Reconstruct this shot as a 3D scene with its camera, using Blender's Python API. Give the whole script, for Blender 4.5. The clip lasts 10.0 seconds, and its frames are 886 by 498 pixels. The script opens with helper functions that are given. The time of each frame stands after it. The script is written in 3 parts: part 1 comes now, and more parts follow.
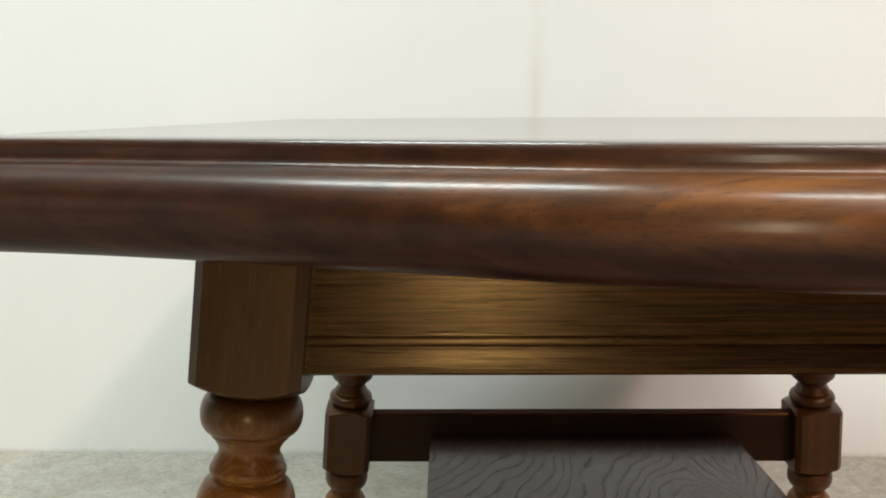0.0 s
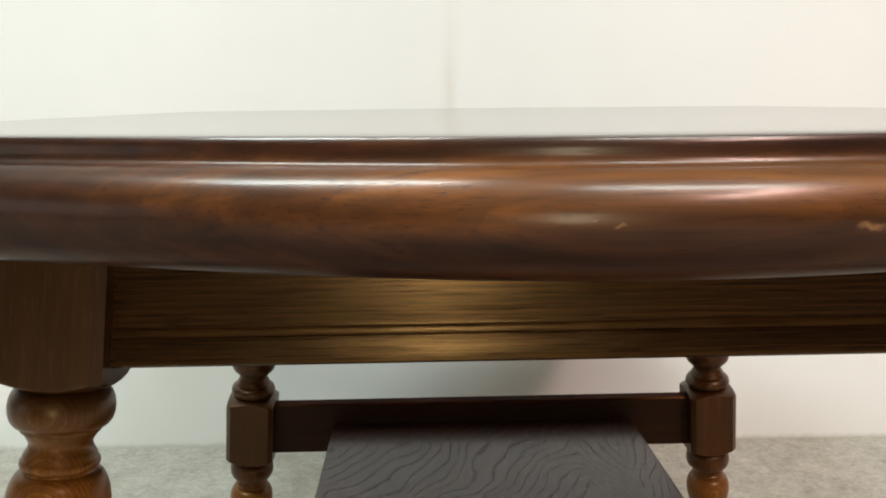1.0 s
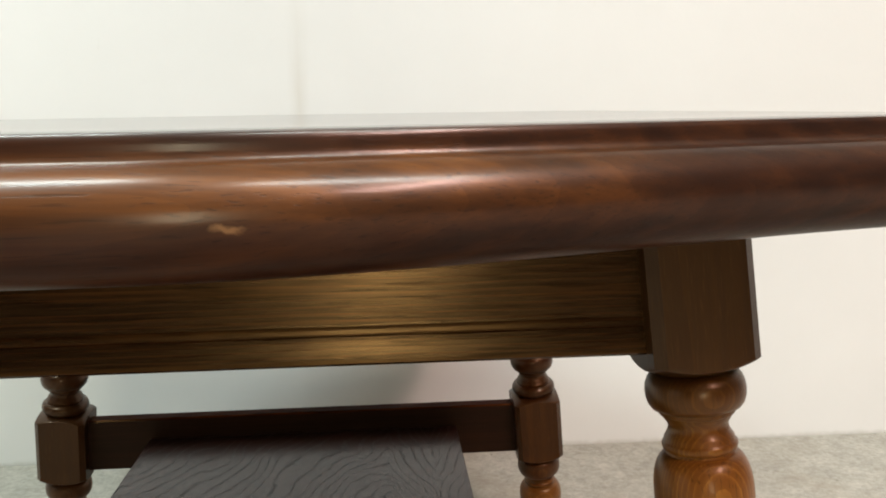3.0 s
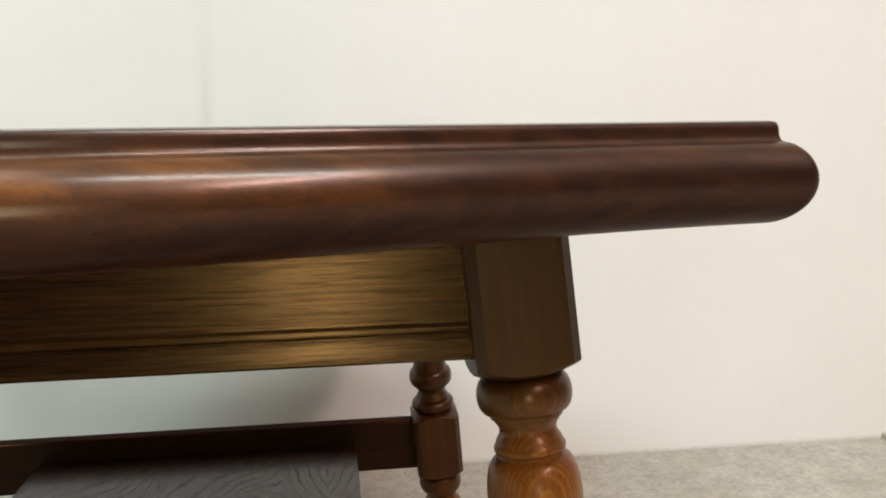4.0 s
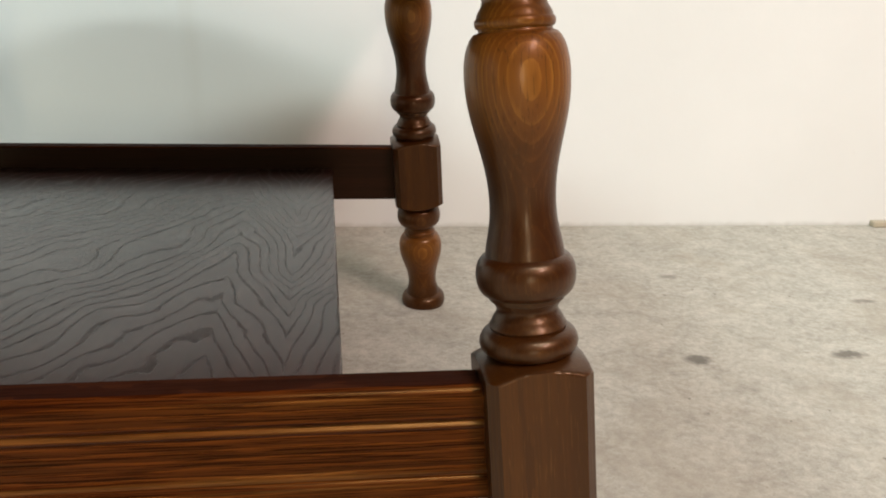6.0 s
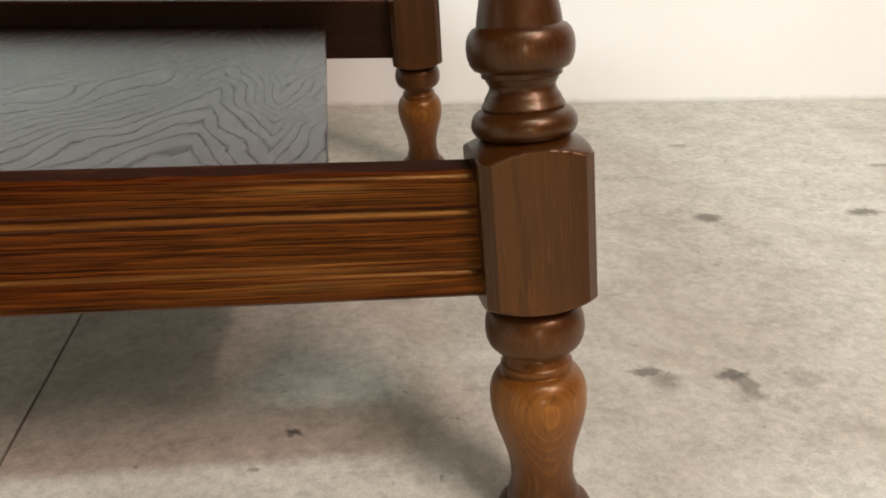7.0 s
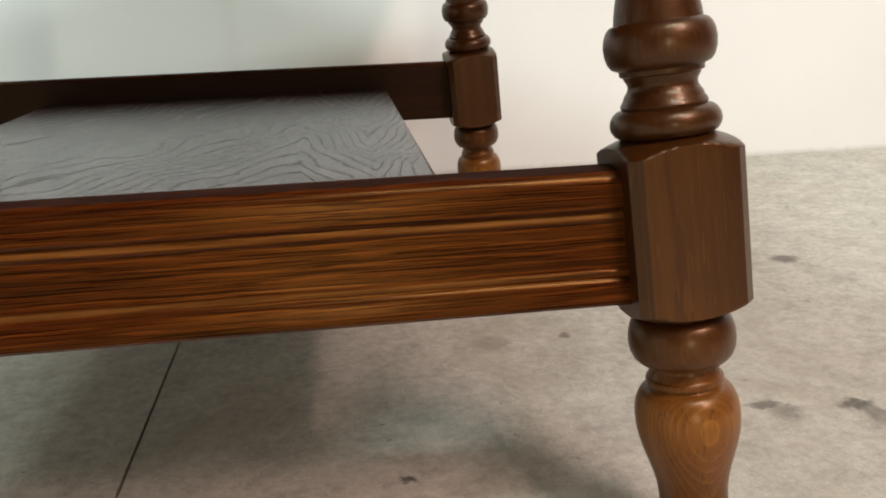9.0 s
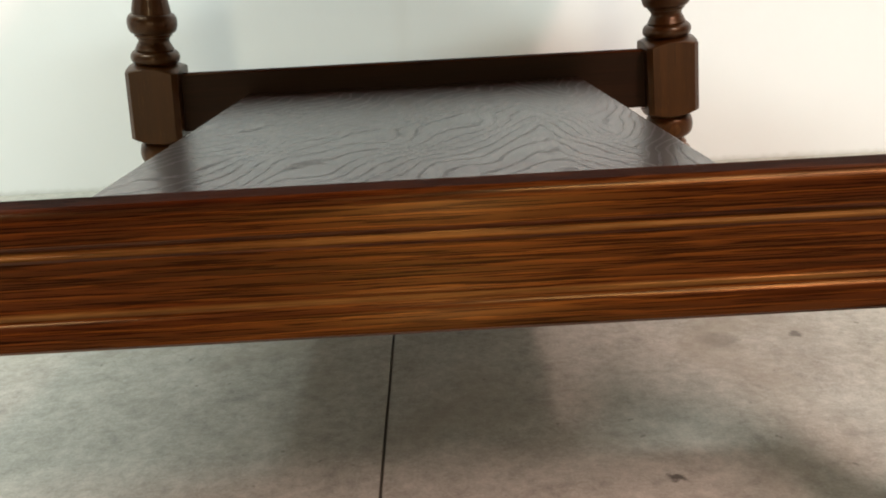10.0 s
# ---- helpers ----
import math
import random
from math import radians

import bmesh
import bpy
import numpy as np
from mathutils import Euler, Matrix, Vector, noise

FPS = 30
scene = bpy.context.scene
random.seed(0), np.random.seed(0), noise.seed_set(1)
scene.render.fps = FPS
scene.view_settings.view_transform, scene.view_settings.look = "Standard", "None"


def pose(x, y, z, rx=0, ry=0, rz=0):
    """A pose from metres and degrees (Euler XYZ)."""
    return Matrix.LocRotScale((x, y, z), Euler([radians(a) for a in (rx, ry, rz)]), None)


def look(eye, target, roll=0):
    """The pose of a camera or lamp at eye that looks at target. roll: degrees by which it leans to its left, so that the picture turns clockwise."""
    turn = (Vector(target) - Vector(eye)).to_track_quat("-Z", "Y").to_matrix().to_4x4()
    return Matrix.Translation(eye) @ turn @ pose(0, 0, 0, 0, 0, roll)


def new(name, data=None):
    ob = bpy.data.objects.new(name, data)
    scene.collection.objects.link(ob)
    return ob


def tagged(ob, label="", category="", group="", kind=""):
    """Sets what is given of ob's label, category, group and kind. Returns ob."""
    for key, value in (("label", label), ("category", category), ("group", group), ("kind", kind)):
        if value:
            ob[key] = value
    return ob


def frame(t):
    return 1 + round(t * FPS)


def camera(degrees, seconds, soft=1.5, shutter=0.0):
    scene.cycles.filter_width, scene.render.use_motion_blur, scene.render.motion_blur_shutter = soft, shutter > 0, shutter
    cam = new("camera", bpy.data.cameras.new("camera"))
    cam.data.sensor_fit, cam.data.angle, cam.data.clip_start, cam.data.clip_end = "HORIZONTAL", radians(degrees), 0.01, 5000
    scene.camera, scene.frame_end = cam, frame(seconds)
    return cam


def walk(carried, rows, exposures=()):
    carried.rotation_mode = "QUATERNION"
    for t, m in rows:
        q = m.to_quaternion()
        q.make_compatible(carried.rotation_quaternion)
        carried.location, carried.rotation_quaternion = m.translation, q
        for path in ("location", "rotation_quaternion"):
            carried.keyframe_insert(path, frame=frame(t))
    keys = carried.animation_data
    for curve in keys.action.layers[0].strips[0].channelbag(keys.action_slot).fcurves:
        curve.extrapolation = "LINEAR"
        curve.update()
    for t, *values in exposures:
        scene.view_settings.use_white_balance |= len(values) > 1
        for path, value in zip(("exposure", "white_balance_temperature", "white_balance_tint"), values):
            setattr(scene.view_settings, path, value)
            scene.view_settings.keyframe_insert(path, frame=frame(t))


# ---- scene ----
cam = camera(55.82, 10.0, soft=1.9, shutter=0.04)
PATH = [
    (0, (-0.13694, -0.57946, 0.48355), (-0.14236, 0.40715, 0.32059), -0.21),
    (0.5, (-0.10206, -0.58292, 0.48521), (-0.08613, 0.40295, 0.31844), -0.42),
    (1, (-0.06450, -0.58663, 0.48453), (-0.03484, 0.39754, 0.30977), -0.58),
    (1.5, (-0.02375, -0.58559, 0.47993), (0.01588, 0.39646, 0.29552), -0.60),
    (2, (0.01336, -0.58567, 0.48019), (0.06344, 0.39633, 0.29808), -0.74),
    (2.5, (0.04399, -0.58659, 0.48061), (0.10056, 0.39643, 0.30604), -0.86),
    (3, (0.08366, -0.58208, 0.47995), (0.15616, 0.40143, 0.31427), -0.89),
    (3.2, (0.09957, -0.58237, 0.47875), (0.18132, 0.40148, 0.31949), -0.99),
    (4.3, (0.15325, -0.59763, 0.47103), (0.29798, 0.38243, 0.33488), -0.75),
    (4.5, (0.16309, -0.59599, 0.46786), (0.31155, 0.38255, 0.32501), -0.61),
    (5, (0.16168, -0.59136, 0.43150), (0.31701, 0.37985, 0.25087), 0.26),
    (5.5, (0.15145, -0.57519, 0.38666), (0.29748, 0.37970, 0.12807), 1.54),
    (5.7, (0.14675, -0.57749, 0.37066), (0.28898, 0.37070, 0.08647), 1.97),
    (6.8, (0.15527, -0.57177, 0.29856), (0.27817, 0.33846, -0.09689), 1.44),
    (7, (0.15829, -0.57414, 0.28538), (0.28373, 0.33058, -0.12174), 1.00),
    (7.5, (0.16528, -0.57499, 0.25485), (0.30346, 0.31163, -0.18652), 0.12),
    (8, (0.16502, -0.57990, 0.24554), (0.31304, 0.32091, -0.16267), -0.66),
    (8.5, (0.15144, -0.57920, 0.24742), (0.29611, 0.35207, -0.08696), -1.33),
    (9, (0.10557, -0.56579, 0.24964), (0.22239, 0.37964, -0.05451), -2.05),
    (9.5, (0.06115, -0.55424, 0.24784), (0.12731, 0.39855, -0.04850), -2.69),
    (10, (0.01512, -0.55033, 0.24807), (0.01990, 0.40144, -0.05870), -3.02),
]
walk(cam, [(t, look(eye, target, roll)) for t, eye, target, roll in PATH],
     exposures=[(0.0, -0.26), (1.0, -0.18), (2.5, -0.14), (4.5, -0.32), (5.0, -0.28), (5.5, -0.20), (7.0, 0.05), (7.5, 0.05), (8.0, -0.08), (8.5, -0.05), (9.0, -0.04), (9.5, 0.08), (10.0, 0.14)])

# ---- light: three fluorescent battens under the ceiling, fill lamps in two added low windows behind the camera ----
ROOM_L, ROOM_R, ROOM_B, WALL_Y, WALL_TURN, CEIL = -4.0, 4.0, -5.0, 0.5473, -1.014, 2.65
world = bpy.data.worlds.new("world")
scene.world = world
world.use_nodes = True
world.node_tree.nodes["Background"].inputs["Color"].default_value = (0.9, 0.95, 1.0, 1)
world.node_tree.nodes["Background"].inputs["Strength"].default_value = 0.02
scene.view_settings.exposure = 0.0


def area_lamp(name, m, sx, sy, watts, colour):
    data = bpy.data.lights.new(name, "AREA")
    data.shape, data.size, data.size_y, data.energy, data.color = "RECTANGLE", sx, sy, watts, colour
    ob = new(name, data)
    ob.matrix_basis = m
    return ob


# battens: place, turn, watts, colour
BATTENS = [
    ((1.41, -2.15, 2.50), 82, 80, (1.0, 0.68, 0.62)),
    ((0.82, -1.36, 2.50), 0, 46, (0.88, 1.0, 0.99)),
    ((-0.97, -0.72, 2.50), 0, 64, (0.83, 1.0, 1.0)),
]
for place, turn, watts, colour in BATTENS:
    area_lamp("tube_light", pose(*place, 0, 0, turn), 1.18, 0.20, watts, colour)
# unseen windows added for fill lamps, wide in the west wall, narrow in the south: sides and heights
WEST_FILL_WIN = (-3.30, -0.70, 0.10, 1.50)
SOUTH_FILL_WIN = (-0.17, 0.27, 0.22, 1.55)
# weak cool fill in the added west window
area_lamp("window_light", look((ROOM_L + 0.04, -2.00, 0.80), (0.0, -2.00, 0.80)), 2.5, 1.3, 10, (0.92, 0.99, 0.97))
# warm fill that stands in for a light carried with the camera
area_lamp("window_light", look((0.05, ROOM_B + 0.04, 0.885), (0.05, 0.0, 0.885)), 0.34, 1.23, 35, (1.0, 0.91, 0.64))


# ---- sizes of the table ----
BASE_X, BASE_Y, SPLAY_X, SPLAY_Y = 0.2533, 0.2656, 0.0856, 0.1050
TOP_Z, TOP_UNDER = 0.4757, 0.4376
HALF_W, HALF_D, BOW = 0.3122, 0.3895, 0.0720


# ---- node helpers ----
def material(name):
    m = bpy.data.materials.new(name)
    m.use_nodes = True
    t = m.node_tree
    return m, t, t.nodes["Principled BSDF"]


def noise_tex(t, vec, scale, detail=4, rough=0.55, distortion=0.0):
    n = t.nodes.new("ShaderNodeTexNoise")
    n.inputs["Scale"].default_value, n.inputs["Detail"].default_value = scale, detail
    n.inputs["Roughness"].default_value, n.inputs["Distortion"].default_value = rough, distortion
    t.links.new(vec, n.inputs["Vector"])
    return n.outputs["Fac"]


def mapped(t, vec, scale=(1, 1, 1), loc=(0, 0, 0), rot=(0, 0, 0)):
    n = t.nodes.new("ShaderNodeMapping")
    n.inputs["Scale"].default_value, n.inputs["Location"].default_value = scale, loc
    n.inputs["Rotation"].default_value = [radians(a) for a in rot]
    t.links.new(vec, n.inputs["Vector"])
    return n.outputs["Vector"]


def ramp(t, fac, stops):
    n = t.nodes.new("ShaderNodeValToRGB")
    el = n.color_ramp.elements
    while len(el) < len(stops):
        el.new(0.5)
    for e, (p, c) in zip(el, stops):
        e.position = p
        e.color = (*c, 1) if not isinstance(c, (int, float)) else (c, c, c, 1)
    t.links.new(fac, n.inputs["Fac"])
    return n.outputs["Color"]


def mix(t, fac, a, b, blend="MIX"):
    n = t.nodes.new("ShaderNodeMix")
    n.data_type, n.blend_type = "RGBA", blend
    for sock, v in ((n.inputs["Factor"], fac), (n.inputs["A"], a), (n.inputs["B"], b)):
        if isinstance(v, bpy.types.NodeSocket):
            t.links.new(v, sock)
        elif isinstance(v, (int, float)):
            sock.default_value = v
        else:
            sock.default_value = (*v, 1)
    # the colour sockets share names with other kinds of socket
    cols = [s for s in n.inputs if s.type == "RGBA"]
    for sock, v in zip(cols, (a, b)):
        if isinstance(v, bpy.types.NodeSocket):
            t.links.new(v, sock)
        else:
            sock.default_value = (*v, 1)
    return [s for s in n.outputs if s.type == "RGBA"][0]


def calc(t, op, a, b=0.0, clamp=False):
    n = t.nodes.new("ShaderNodeMath")
    n.operation, n.use_clamp = op, clamp
    for sock, v in zip(n.inputs, (a, b)):
        if isinstance(v, bpy.types.NodeSocket):
            t.links.new(v, sock)
        else:
            sock.default_value = v
    return n.outputs[0]


def coords(t, which="Object"):
    return t.nodes.new("ShaderNodeTexCoord").outputs[which]


def bump(t, bsdf, height, strength, distance):
    n = t.nodes.new("ShaderNodeBump")
    n.inputs["Strength"].default_value, n.inputs["Distance"].default_value = strength, distance
    t.links.new(height, n.inputs["Height"])
    t.links.new(n.outputs["Normal"], bsdf.inputs["Normal"])


def spot_mask(t, vec, centre, radius, squash=(1, 1, 1)):
    """1 inside a ragged spot, 0 outside."""
    n = t.nodes.new("ShaderNodeVectorMath")
    n.operation = "SUBTRACT"
    t.links.new(vec, n.inputs[0])
    n.inputs[1].default_value = centre
    s = t.nodes.new("ShaderNodeVectorMath")
    s.operation = "MULTIPLY"
    t.links.new(n.outputs[0], s.inputs[0])
    s.inputs[1].default_value = squash
    d = t.nodes.new("ShaderNodeVectorMath")
    d.operation = "LENGTH"
    t.links.new(s.outputs[0], d.inputs[0])
    r = t.nodes.new("ShaderNodeMapRange")
    r.inputs["From Min"].default_value, r.inputs["From Max"].default_value = radius, radius * 0.45
    t.links.new(d.outputs["Value"], r.inputs["Value"])
    return r.outputs[0]


def warped(t, vec, scale, amount):
    n = t.nodes.new("ShaderNodeTexNoise")
    n.inputs["Scale"].default_value, n.inputs["Detail"].default_value = scale, 3
    t.links.new(vec, n.inputs["Vector"])
    s = t.nodes.new("ShaderNodeVectorMath")
    s.operation = "MULTIPLY_ADD"
    t.links.new(n.outputs["Color"], s.inputs[0])
    s.inputs[1].default_value = (amount, amount, amount)
    a = t.nodes.new("ShaderNodeVectorMath")
    a.operation = "SUBTRACT"
    t.links.new(vec, a.inputs[0])
    a.inputs[1].default_value = (amount / 2, amount / 2, amount / 2)
    t.links.new(a.outputs[0], s.inputs[2])
    return s.outputs[0]


def oak(name, along, dark, mid, light, ring=(90, 0.6), pore=(320, 30, 0.36), pores=1.0, rough=0.3, smear=0.16, coat=0.35, coat_rough=0.18, figure=None, tone=None, wear=(), amber=(1.0, 1.0, 1.0), relief_depth=0.4, bend=0.05, ripple=9.0, stretch=0.09, wobble=1.6, fleck=0.0, band=None, spec=0.5, coat_relief=0.0, polished=None, coat_ior=1.5, lined=0.0, nose_patch=None, ridge_glints=()):
    """Stained, varnished oak. along: the axis of the grain; ring: rings per metre across it and how strongly they show;
    pore: dashes per metre across and along, and how many; figure: scale in x, y, z, lines and strength of the wavy growth lines,
    their jags, and the arches (axis, lines per metre along y and down both limbs, turning place);
    tone: two-tone finish along the grain as ramp stops over local z; wear: bare chips (centre, radius, squash)."""
    m, t, b = material(name)
    vec = coords(t)
    info = t.nodes.new("ShaderNodeObjectInfo").outputs["Random"]
    shift = t.nodes.new("ShaderNodeVectorMath")
    shift.operation = "ADD"
    comb = t.nodes.new("ShaderNodeCombineXYZ")
    t.links.new(calc(t, "MULTIPLY", info, 3.0), comb.inputs["XYZ".index(along.upper())])
    t.links.new(vec, shift.inputs[0])
    t.links.new(comb.outputs[0], shift.inputs[1])
    moved = shift.outputs[0]
    k = "xyz".index(along)
    slim = [1.0, 1.0, 1.0]
    slim[k] = stretch
    # rings: bent layers across the grain
    bent = warped(t, mapped(t, moved, slim), ripple, bend)
    wave = t.nodes.new("ShaderNodeTexWave")
    wave.wave_type, wave.bands_direction, wave.wave_profile = "BANDS", band or ("Y" if along != "y" else "X"), "SAW"
    wave.inputs["Scale"].default_value = ring[0] / 3.14
    wave.inputs["Distortion"].default_value, wave.inputs["Detail"].default_value = wobble, 2
    wave.inputs["Detail Scale"].default_value = 1.5
    t.links.new(bent, wave.inputs["Vector"])
    rings = wave.outputs["Fac"]
    # long streaks and short dark pores
    streak = noise_tex(t, mapped(t, moved, [0.0315 if i == k else 1.0 for i in range(3)]), 130, 4, 0.65)
    fine = [float(pore[0])] * 3
    fine[k] = float(pore[1])
    holes = noise_tex(t, mapped(t, moved, fine), 1.0, 2, 0.55)
    blotch = noise_tex(t, moved, 14, 3, 0.5)
    grain = mix(t, ring[1], ramp(t, streak, [(0.32, 0.0), (0.68, 1.0)]), ramp(t, rings, [(0.55, 0.15), (0.93, 1.0)]))
    base = ramp(t, grain, [(0.08, dark), (0.5, mid), (0.95, light)])
    if lined:
        broken = noise_tex(t, mapped(t, moved, [12.0 if i == k else 330.0 for i in range(3)]), 1.0, 2, 0.5)
        lines = calc(t, "MULTIPLY", calc(t, "MULTIPLY", ramp(t, rings, [(0.0, 1.0), (0.16, 0.85), (0.40, 0.0)]), ramp(t, broken, [(0.40, 0.15), (0.55, 1.0)])), lined)
        base = mix(t, lines, base, [c * 0.4 for c in dark])
    base = mix(t, ramp(t, blotch, [(0.35, 0.0), (0.7, 0.45)]), base, dark)
    relief = calc(t, "MULTIPLY", streak, 0.35)
    dull = None
    if figure:
        sx, sy, sz, lines, strength, jags, (axis, along_y, left, right, turn) = figure
        field = noise_tex(t, mapped(t, moved, (sx, sy, sz)), 1.0, 1.4, 0.45)
        jag = noise_tex(t, mapped(t, moved, (sx * 11, sy * 11, sz * 11)), 1.0, 2, 0.5)
        place = t.nodes.new("ShaderNodeSeparateXYZ")
        t.links.new(vec, place.inputs[0])
        # nested arches: a slow left limb, a steep right one that turns back near the board's edge
        x_off = calc(t, "SUBTRACT", place.outputs[0], axis)
        limbs = calc(t, "ADD", calc(t, "MULTIPLY", calc(t, "MAXIMUM", calc(t, "MULTIPLY", x_off, -1.0), 0.0), left),
                     calc(t, "MULTIPLY", calc(t, "SUBTRACT", turn - axis, calc(t, "ABSOLUTE", calc(t, "SUBTRACT", calc(t, "MAXIMUM", x_off, 0.0), turn - axis))), right))
        arch = calc(t, "ADD", calc(t, "MULTIPLY", place.outputs[1], along_y), limbs)
        wander = calc(t, "ADD", calc(t, "MULTIPLY", calc(t, "ADD", field, calc(t, "MULTIPLY", jag, jags)), lines), arch)
        phase = calc(t, "MULTIPLY", wander, 6.283)
        line = ramp(t, calc(t, "ADD", calc(t, "MULTIPLY", calc(t, "SINE", phase), 0.5), 0.5), [(0.85, 0.0), (0.975, 1.0)])
        line = calc(t, "MULTIPLY", line, ramp(t, jag, [(0.30, 0.35), (0.60, 1.0)]))
        base = mix(t, calc(t, "MULTIPLY", line, strength), base, [c * 0.30 for c in dark])
        relief = calc(t, "SUBTRACT", relief, calc(t, "MULTIPLY", line, 0.8 * strength))
        dull = calc(t, "SUBTRACT", 1.0, calc(t, "MULTIPLY", line, 0.9 * strength), True)
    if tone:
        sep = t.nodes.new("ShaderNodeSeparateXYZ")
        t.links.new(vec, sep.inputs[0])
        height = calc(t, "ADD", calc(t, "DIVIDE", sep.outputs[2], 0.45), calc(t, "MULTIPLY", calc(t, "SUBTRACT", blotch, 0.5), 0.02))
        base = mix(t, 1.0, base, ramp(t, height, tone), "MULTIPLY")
    if nose_patch:
        # a lighter amber patch: half width, and heights where it begins and is full
        half, low_z, full_z = nose_patch
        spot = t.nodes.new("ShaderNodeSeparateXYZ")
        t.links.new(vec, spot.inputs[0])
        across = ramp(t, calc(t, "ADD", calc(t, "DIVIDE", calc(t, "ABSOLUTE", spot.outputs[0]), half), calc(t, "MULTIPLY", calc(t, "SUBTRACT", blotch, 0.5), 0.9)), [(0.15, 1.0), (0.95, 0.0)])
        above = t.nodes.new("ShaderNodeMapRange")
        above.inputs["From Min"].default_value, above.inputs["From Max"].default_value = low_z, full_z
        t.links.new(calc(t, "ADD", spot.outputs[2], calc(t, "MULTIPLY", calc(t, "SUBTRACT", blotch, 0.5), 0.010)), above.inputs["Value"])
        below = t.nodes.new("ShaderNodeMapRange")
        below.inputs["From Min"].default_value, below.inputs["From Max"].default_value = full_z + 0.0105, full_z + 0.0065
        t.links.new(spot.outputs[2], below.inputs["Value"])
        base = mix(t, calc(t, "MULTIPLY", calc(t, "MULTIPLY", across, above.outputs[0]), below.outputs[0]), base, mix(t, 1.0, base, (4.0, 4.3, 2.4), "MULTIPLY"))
    hole = ramp(t, holes, [(pore[2] - 0.035, 1.0), (pore[2] + 0.01, 0.0)])
    base = mix(t, calc(t, "MULTIPLY", hole, 0.8 * pores), base, [c * 0.18 for c in dark])
    if fleck:
        dash = [1050.0] * 3
        dash[k] = 60.0
        gold = ramp(t, noise_tex(t, mapped(t, moved, dash, (3.1, 1.7, 0.6)), 1.0, 2, 0.6), [(0.58, 0.0), (0.70, 1.0)])
        base = mix(t, calc(t, "MULTIPLY", gold, fleck), base, (0.26, 0.13, 0.035))
    if ridge_glints:
        # gold highlights painted into the colour along the mouldings: height, half width, strength
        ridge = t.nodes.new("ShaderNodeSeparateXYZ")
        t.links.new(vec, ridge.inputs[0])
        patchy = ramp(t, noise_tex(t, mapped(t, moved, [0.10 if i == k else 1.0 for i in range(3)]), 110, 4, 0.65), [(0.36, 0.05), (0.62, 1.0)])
        for level, half, strength in ridge_glints:
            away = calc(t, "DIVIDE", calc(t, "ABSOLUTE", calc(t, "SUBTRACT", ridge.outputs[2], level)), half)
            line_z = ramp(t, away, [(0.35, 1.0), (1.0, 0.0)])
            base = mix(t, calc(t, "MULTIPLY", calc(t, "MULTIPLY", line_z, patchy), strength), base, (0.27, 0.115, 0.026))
    if wear:
        w = warped(t, vec, 260, 0.004)
        for centre, radius, squash in wear:
            base = mix(t, calc(t, "MULTIPLY", spot_mask(t, w, centre, radius, squash), 0.5), base, (0.34, 0.18, 0.075))
    t.links.new(base, b.inputs["Base Color"])
    handled = noise_tex(t, moved, 38, 4, 0.6)
    t.links.new(calc(t, "ADD", calc(t, "MULTIPLY", handled, smear), rough - smear / 2), b.inputs["Roughness"])
    b.inputs["Coat Weight"].default_value, b.inputs["Coat Roughness"].default_value = coat, coat_rough
    b.inputs["IOR"].default_value, b.inputs["Coat IOR"].default_value = 1.48, coat_ior
    if polished:
        low, high, shine = polished
        level = t.nodes.new("ShaderNodeSeparateXYZ")
        t.links.new(vec, level.inputs[0])
        span = t.nodes.new("ShaderNodeMapRange")
        for key, v in (("From Min", low), ("From Max", high)):
            span.inputs[key].default_value = v
        t.links.new(level.outputs[2], span.inputs["Value"])
        t.links.new(calc(t, "ADD", coat_rough, calc(t, "MULTIPLY", span.outputs[0], shine - coat_rough)), b.inputs["Coat Roughness"])
        thick = t.nodes.new("ShaderNodeMapRange")
        for key, v in (("From Min", high - 0.0007), ("From Max", high), ("To Min", coat), ("To Max", 1.0)):
            thick.inputs[key].default_value = v
        t.links.new(level.outputs[2], thick.inputs["Value"])
        # coat and gloss are weaker on the lower nose
        kept = t.nodes.new("ShaderNodeMapRange")
        for key, v in (("From Min", high - 0.030), ("From Max", high - 0.017), ("To Min", 0.22), ("To Max", 1.0)):
            kept.inputs[key].default_value = v
        t.links.new(calc(t, "ADD", level.outputs[2], calc(t, "MULTIPLY", calc(t, "SUBTRACT", handled, 0.5), 0.006)), kept.inputs["Value"])
        t.links.new(calc(t, "MULTIPLY", thick.outputs[0], kept.outputs[0]), b.inputs["Coat Weight"])
        t.links.new(calc(t, "MULTIPLY", spec, kept.outputs[0]), b.inputs["Specular IOR Level"])
    else:
        b.inputs["Specular IOR Level"].default_value = spec
    b.inputs["Specular Tint"].default_value = (*amber, 1)
    if dull:
        t.links.new(calc(t, "MULTIPLY", dull, coat), b.inputs["Coat Weight"])
        t.links.new(calc(t, "MULTIPLY", dull, spec), b.inputs["Specular IOR Level"])
    if figure:
        open_grain = t.nodes.new("ShaderNodeBump")
        open_grain.inputs["Strength"].default_value, open_grain.inputs["Distance"].default_value = 0.28, 0.0006
        t.links.new(relief, open_grain.inputs["Height"])
        t.links.new(open_grain.outputs["Normal"], b.inputs["Coat Normal"])
        t.links.new(calc(t, "SUBTRACT", 0.85, calc(t, "MULTIPLY", dull, 0.85 - coat_rough)), b.inputs["Coat Roughness"])
    bump(t, b, calc(t, "SUBTRACT", relief, calc(t, "MULTIPLY", hole, pores * (0.3 if lined else 1.0))), relief_depth, 0.0004)
